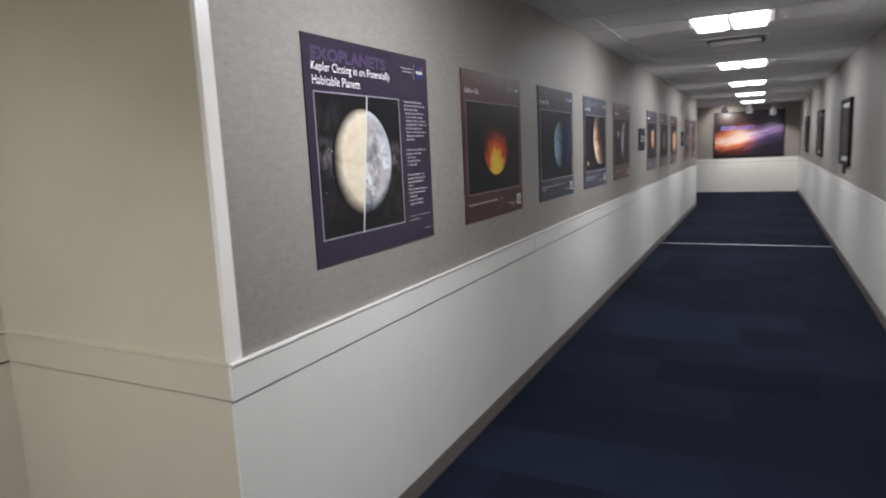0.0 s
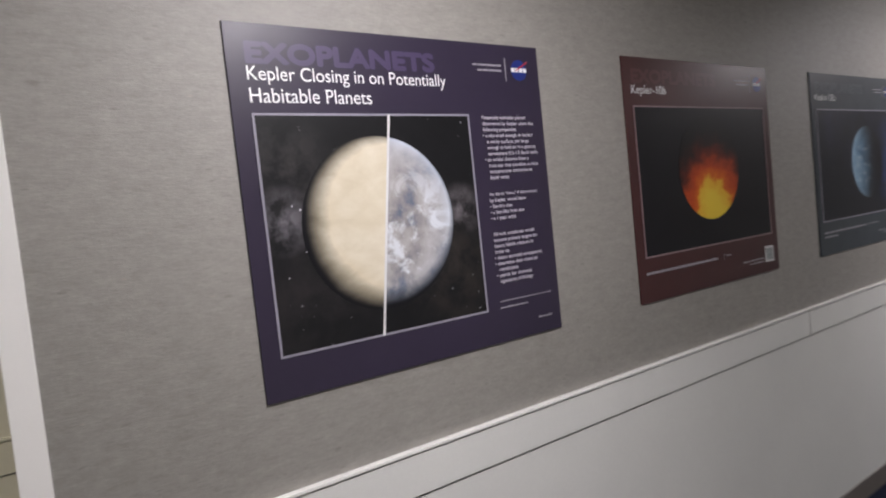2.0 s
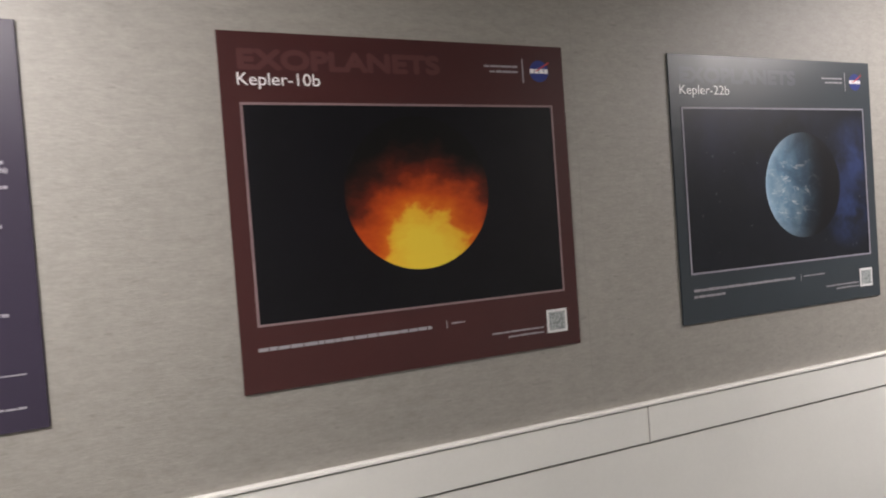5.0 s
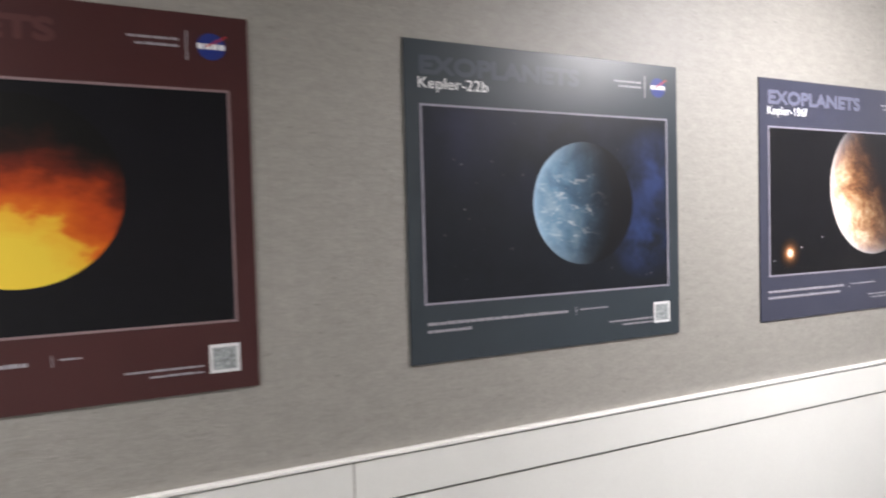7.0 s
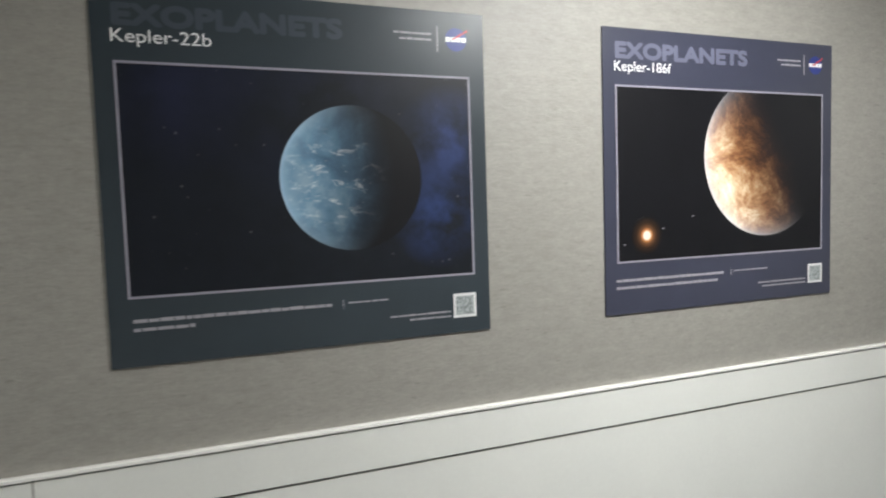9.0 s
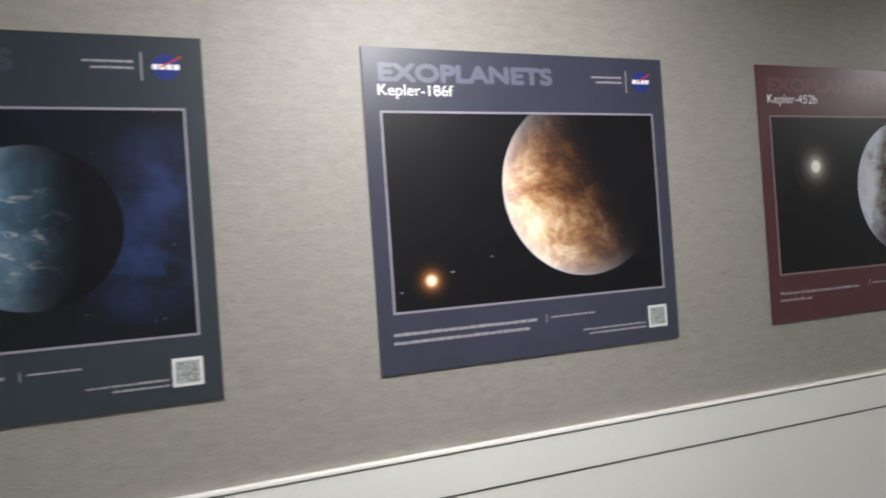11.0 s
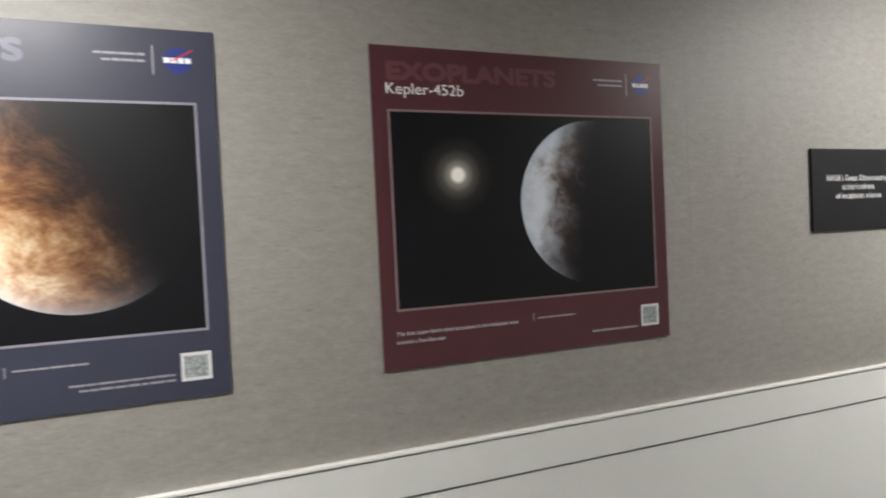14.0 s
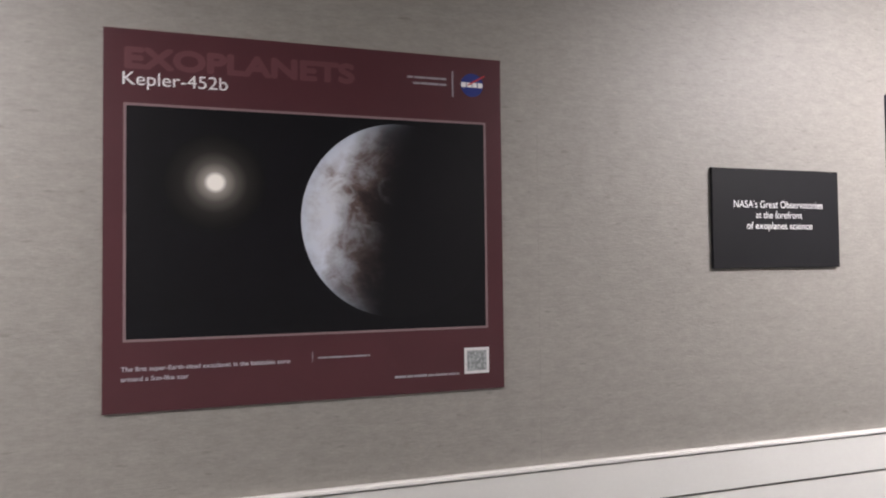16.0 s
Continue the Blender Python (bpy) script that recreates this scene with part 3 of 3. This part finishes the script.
small_line(maroon, "The first super-Earth-sized exoplanet in the habitable zone", 0.036, 0.092, 0.0142)
small_line(maroon, "around a Sun-like star", 0.036, 0.071, 0.0142)


def intro_poster():
    p = hub("poster", pose(0.411, 0, 1.2095), "purple poster of a planet split in two halves", "poster", "exoplanet posters on the wall")
    board(p, PW, PH, print_mat("purple_ground", (0.031, 0.024, 0.045)))
    x0, x1, z0, z1 = 0.041, 0.628, 0.092, 0.626
    picture(p, x0, x1, z0, z1, SKY_MILKY)
    outline(p, x0, x1, z0, z1, BORDER)
    heading(p, print_mat("purple_title", (0.070, 0.052, 0.110)))
    tagged(part("headline", lettering("Kepler Closing in on Potentially", 0.041, 0.687, 0.522, 0.040, -0.0072), INK, p, "white lettering"), kind="stuff")
    tagged(part("headline", lettering("Habitable Planets", 0.042, 0.648, 0.296, 0.032, -0.0072), INK, p, "white lettering"), kind="stuff")
    cx, cz, r = 0.333, 0.364, 0.209
    d = Vector((0.380 - 0.301, 0, 0.625 - 0.092)).normalized()
    mid = Vector(((0.380 + 0.301) / 2 - cx, 0, (0.625 + 0.092) / 2 - cz)) / r
    side = Vector((d.z, 0, -d.x))
    globe(p, cx, cz, r, ball_mat("cloudy_planet_print", ((0.3, (0.58, 0.51, 0.36)), (0.5, (0.66, 0.59, 0.44)), (0.7, (0.73, 0.67, 0.53))), 1.6, (0.25, 0.95, 0.1), 0.0, 0.55, warp=0.3, stretch=(1, 1, 1.8), turn=20), "printed pale yellow half of a cloudy planet", ((mid, side),), "planet_half")
    globe(p, cx, cz, r, ball_mat("desert_planet_print", ((0.36, (0.05, 0.07, 0.11)), (0.45, (0.15, 0.17, 0.22)), (0.50, (0.25, 0.24, 0.25)), (0.57, (0.36, 0.34, 0.33)), (0.68, (0.47, 0.46, 0.46))), 1.5, (0.1, 0.95, 0.25), 0.0, 0.45, warp=0.2, clouds=0.75, cloud_scale=1.35, cloud_stretch=(1.0, 1, 1.3), cloud_gain=8.0, cloud_at=(0.35, -0.25, 1.0), rim=(0.60, 0.68, 0.80)), "printed grey and blue half of an earthlike planet", ((mid, -side),), "planet_half")
    bm = boxed(-0.0032, 0.0032, -0.0081, -0.0076, -0.268, 0.268)
    bm.transform(Matrix.Translation((0.3405, 0, 0.3585)) @ Matrix.Rotation(math.atan2(d.x, d.z), 4, "Y"))
    part("dividing_line", bm, PALE_EDGE, p, "pale slanted dividing line")
    column = (
        (0.617, ("Potentially habitable planets", "discovered by Kepler share the", "following properties:", "\u2022 a size small enough to harbor", "  a rocky surface, yet large", "  enough to hold on to a gaseous", "  atmosphere (0.5-1.5 Earth radii)", "\u2022 an orbital distance from a", "  host star that provides surface", "  temperatures conducive to", "  liquid water")),
        (0.408, ("An Earth \"twin,\" if discovered", "by Kepler, would have:", "\u2022 Earth's size", "\u2022 a Sun-like host star", "\u2022 a 1-year orbit")),
        (0.299, ("All such exoplanets would", "become primary targets for", "future NASA missions in", "order to:", "\u2022 detect potential atmospheres", "\u2022 determine their chemical", "  constituents", "\u2022 search for chemical", "  signatures of biology")))
    for top, lines in column:
        for k, line in enumerate(lines):
            small_line(p, line, 0.672, top - 0.0163 * k)
    rule(p, 0.674, 0.868, 0.1115, 0.1140)
    bars(p, ((0.673, 0.774, 0.095, 0.005), (0.810, 0.868, 0.046, 0.0055)), GREYTEXT)


intro_poster()


def distant_poster(x, label, colour, tone, sky, stops, px, pz, pr, light):
    p = hub("poster", pose(x, 0, 1.2095), label, "poster", "exoplanet posters on the wall")
    board(p, PW, PH, print_mat("poster_ground", colour))
    picture(p, FX0, FX1, FZ0, FZ1, sky)
    outline(p, FX0, FX1, FZ0, FZ1, BORDER)
    tagged(part("title", lettering("EXOPLANETS", 0.041, 0.731, 0.492, 0.049, -0.0066, 0.0036), print_mat("poster_title", tone), p, "large tone-on-tone capital letters"), kind="stuff")
    bars(p, ((0.041, 0.24, 0.713, 0.022),), INK)
    bars(p, ((0.04, 0.44, 0.098, 0.009), (0.04, 0.40, 0.078, 0.009)), GREYTEXT)
    badge(p)
    code_square(p)
    globe(p, px, pz, pr, ball_mat("distant_planet_print", stops, 2.2, light), "printed planet lit from one side")


GREYS = ((0.3, (0.12, 0.10, 0.09)), (0.6, (0.6, 0.58, 0.55)))
WARMS = ((0.3, (0.35, 0.10, 0.03)), (0.55, (0.75, 0.40, 0.18)), (0.7, (0.8, 0.62, 0.42)))
COOLS = ((0.3, (0.06, 0.07, 0.07)), (0.7, (0.26, 0.27, 0.26)))
distant_poster(7.665, "dark violet-grey poster of a pale planet", (0.045, 0.042, 0.062), (0.11, 0.11, 0.15), SKY_BLACK, WARMS, 0.52, 0.43, 0.14, (-0.4, 0.7, 0))
distant_poster(8.930, "grey-green poster of a dim planet", (0.060, 0.062, 0.058), (0.10, 0.10, 0.10), SKY_BLACK, COOLS, 0.45, 0.40, 0.16, (-0.6, 0.6, 0))
distant_poster(10.195, "brown poster of a bright orange nebula planet", (0.075, 0.042, 0.030), (0.13, 0.09, 0.07), SKY_MILKY, WARMS, 0.45, 0.38, 0.20, (0.1, 0.9, 0))
distant_poster(12.47, "dark red-brown poster of a small planet", (0.070, 0.030, 0.026), (0.12, 0.06, 0.06), SKY_BLACK, GREYS, 0.48, 0.40, 0.13, (-0.5, 0.6, 0))
distant_poster(13.74, "dark red-grey poster of a dim planet", (0.062, 0.034, 0.034), (0.11, 0.07, 0.07), SKY_BLACK, WARMS, 0.48, 0.42, 0.12, (-0.5, 0.6, 0))


# ---- signs ----
def wall_sign(x, z, lines, label):
    s = hub("wall_sign", pose(x, 0, z), label, "sign", "small black signs between posters")
    part("board", boxed(0, 0.447, -0.010, 0, 0, 0.282, bevel=0.0015), BLACK, s)
    for text, lx, lz, w, h in lines:
        tagged(part("lettering", lettering(text, lx, lz, w, h, -0.0106), INK, s, "white lettering"), kind="stuff")
    if not lines:
        bm = bmesh.new()
        for lx, lz, w in ((0.09, 0.175, 0.27), (0.15, 0.143, 0.16), (0.12, 0.112, 0.22)):
            box(bm, lx, lx + w, -0.0106, -0.0101, lz, lz + 0.016)
        part("lettering", bm, GREYTEXT, s, "lines of small print")


wall_sign(7.014, 1.497, (("NASA's Great Observatories", 0.071, 0.171, 0.315, 0.021), ("at the forefront", 0.146, 0.141, 0.164, 0.020), ("of exoplanet science", 0.114, 0.104, 0.232, 0.026)), "small black sign with white centred lettering beside a maroon poster")
wall_sign(11.75, 1.490, (), "small dark sign with pale lettering between far posters")


# ---- framed pictures on the opposite wall ----
def framed_picture(x, label, sky):
    f = hub("framed_picture", pose(x, -WIDTH, 1.21, 0, 0, 180), label, "framed picture", "framed pictures on the opposite wall")
    w, h, t = 0.95, 0.81, 0.045
    for nm, a in (("frame_rail", (0, w, h - t, h)), ("frame_rail", (0, w, 0, t)), ("frame_stile", (0, t, t, h - t)), ("frame_stile", (w - t, w, t, h - t))):
        part(nm, boxed(a[0], a[1], -0.045, 0.0, a[2], a[3], bevel=0.003), BLACK, f)
    part("mount", boxed(t, w - t, -0.022, 0.0, t, h - t), PALE, f, "pale mount")
    part("print", boxed(t + 0.06, w - t - 0.06, -0.025, -0.0225, t + 0.06, h - t - 0.06), sky, f, "dark printed picture")


framed_picture(8.53, "black framed picture with a pale mount", SKY_MILKY)
framed_picture(12.48, "black framed picture with a pale mount", SKY_BLUE)
framed_picture(16.40, "black framed picture with a pale mount", SKY_BLUE)
plaque = thing("wall_plaque", boxed(8.11, 8.29, -WIDTH, -WIDTH + 0.02, 1.09, 1.19, bevel=0.003), BLACK, "small black plaque below a framed picture", "plaque")


# ---- end wall art ----
def art_mat():
    m, t, b = material("nebula_art_print", 0.35)
    v = coords(t)
    mp = node(t, "ShaderNodeMapping", Rotation=(0, 0, 0), Scale=(1, 1.1, 5.0))
    sk = t.nodes.new("ShaderNodeVectorMath")
    sk.operation = "ADD"
    sep = t.nodes.new("ShaderNodeSeparateXYZ")
    t.links.new(v, sep.inputs[0])
    com = t.nodes.new("ShaderNodeCombineXYZ")
    t.links.new(math_of(t, "MULTIPLY", sep.outputs[0], -0.22), com.inputs[2])
    t.links.new(v, sk.inputs[0])
    t.links.new(com.outputs[0], sk.inputs[1])
    t.links.new(sk.outputs[0], mp.inputs["Vector"])
    n = noise_of(t, mp.outputs["Vector"], 1.7, 8, 0.6)
    s2 = t.nodes.new("ShaderNodeSeparateXYZ")
    t.links.new(sk.outputs[0], s2.inputs[0])
    band = math_of(t, "SUBTRACT", 1.0, math_of(t, "MULTIPLY", math_of(t, "ABSOLUTE", math_of(t, "SUBTRACT", s2.outputs[2], 0.42)), 2.4), clamp=True)
    heat = math_of(t, "ADD", math_of(t, "MULTIPLY", band, 0.75), math_of(t, "MULTIPLY_ADD", n, 0.9, -0.42))
    heat = math_of(t, "ADD", heat, math_of(t, "MULTIPLY", at_point(t, v, 0.66, 0.62, 0.75), 0.42))
    warm = ramp(t, heat, ((0.0, (0.012, 0.008, 0.014)), (0.3, (0.09, 0.022, 0.016)), (0.5, (0.42, 0.10, 0.04)), (0.7, (0.74, 0.27, 0.14)), (0.92, (0.86, 0.66, 0.54))))
    cold = ramp(t, heat, ((0.0, (0.010, 0.008, 0.018)), (0.45, (0.05, 0.03, 0.09)), (0.75, (0.22, 0.14, 0.34)), (0.95, (0.5, 0.42, 0.6))))
    side = math_of(t, "MULTIPLY_ADD", sep.outputs[0], 1.9, -1.35, clamp=True)
    t.links.new(mix(t, side, warm, cold), b.inputs["Base Color"])
    return m


art = hub("wall_art", pose(END, -0.10, 1.04, 0, 0, -90), "wide dark framed nebula art panel above wainscot", "wall art")
AW, AH = 1.87, 1.32
for nm, a in (("frame_rail", (0, AW, AH - 0.03, AH)), ("frame_rail", (0, AW, 0, 0.045)), ("frame_stile", (0, 0.03, 0.045, AH - 0.03)), ("frame_stile", (AW - 0.03, AW, 0.045, AH - 0.03))):
    part(nm, boxed(a[0], a[1], -0.05, 0.0, a[2], a[3], bevel=0.004), BLACK, art)
part("panel", boxed(0.03, AW - 0.03, -0.03, 0.0, 0.045, AH - 0.03), art_mat(), art, "printed orange and violet nebula")
half = lettering("EXOPLANETS", 0.20, 0.79, 0.90, 0.125, -0.0312, 0.008)
part("title", half, print_mat("art_title", (0.32, 0.26, 0.75)), art, "violet-blue capital letters")


# ---- spotlights near the end wall ----
def spot_head(y, drop, tilt, label):
    s = hub("spotlight", pose(18.5, y, HIGH), label, "spotlight", "ceiling spotlights near the end wall")
    part("canopy", lathe(((0.055, -0.025), (0.06, -0.004), (0.06, 0.0))), LAMPWHITE, s)
    part("stem", lathe(((0.012, -drop), (0.012, -0.024)), 12), LAMPWHITE, s)
    head = part("head", lathe(((0.075, -0.13), (0.085, -0.125), (0.082, -0.05), (0.065, 0.02), (0.035, 0.06), (0.012, 0.07))), LAMPWHITE, s, "white bell-shaped lamp head")
    head.matrix_local = pose(0, 0, -drop - 0.05, 0, -tilt, 0)
    lens = part("lens", lathe(((0.070, -0.1345), (0.070, -0.1310))), GLOW, head, "glowing lamp glass")
    beam = bpy.data.lights.new("spotlight_beam", "SPOT")
    beam.energy, beam.color, beam.spot_size, beam.spot_blend, beam.shadow_soft_size = 45.0, (1.0, 0.93, 0.84), radians(95), 0.6, 0.05
    d = Matrix.Rotation(radians(-tilt), 4, "Y")
    new("spotlight_beam", beam).matrix_world = Matrix.Translation((18.5, y, HIGH - drop - 0.05)) @ d @ Matrix.Translation((0, 0, -0.16))


spot_head(-0.42, 0.06, 62, "white ceiling spotlight with a round head")
spot_head(-1.06, 0.08, 20, "slim white ceiling spotlight")
spot_head(-1.65, 0.18, 35, "white bell-shaped ceiling spotlight")

# joints of the rail and the wallcovering
# the caulk's grey also holds the shadow in the joint
thing("rail_joint", boxed(2.7975, 2.8015, -0.0128, -0.011, RAIL_LOW, RAIL_TOP - 0.012), print_mat("shaded_caulk", (0.36, 0.35, 0.32), 0.7), "caulk line with its shadow in grey across the white chair rail", "joint", kind="structure")
SEAM = print_mat("wallcovering_seam", (0.262, 0.250, 0.226), 0.8)
for sx in (2.624, 6.490):
    thing("wallcovering_seam", boxed(sx - 0.0004, sx + 0.0004, -0.0002, 0.001, RAIL_TOP, HIGH), SEAM, "thin vertical seam in the grey wallcovering", "seam", kind="structure")

# ---- carpet tiles, each a piece of the floor ----
tile_mesh = mesh_of("carpet_tile", boxed(0, 0.4994, -0.4994, 0, -0.008, 0.0), CARPET)
for i in range(48):
    for j in range(8):
        x, y = BACK + 0.1 + 0.5 * i, ALCOVE + 0.05 - 0.5 * j
        if x > END or y < -WIDTH:
            continue
        ob = new("carpet_tile", tile_mesh)
        ob.location = (x, y, 0)
        ob.parent = floor
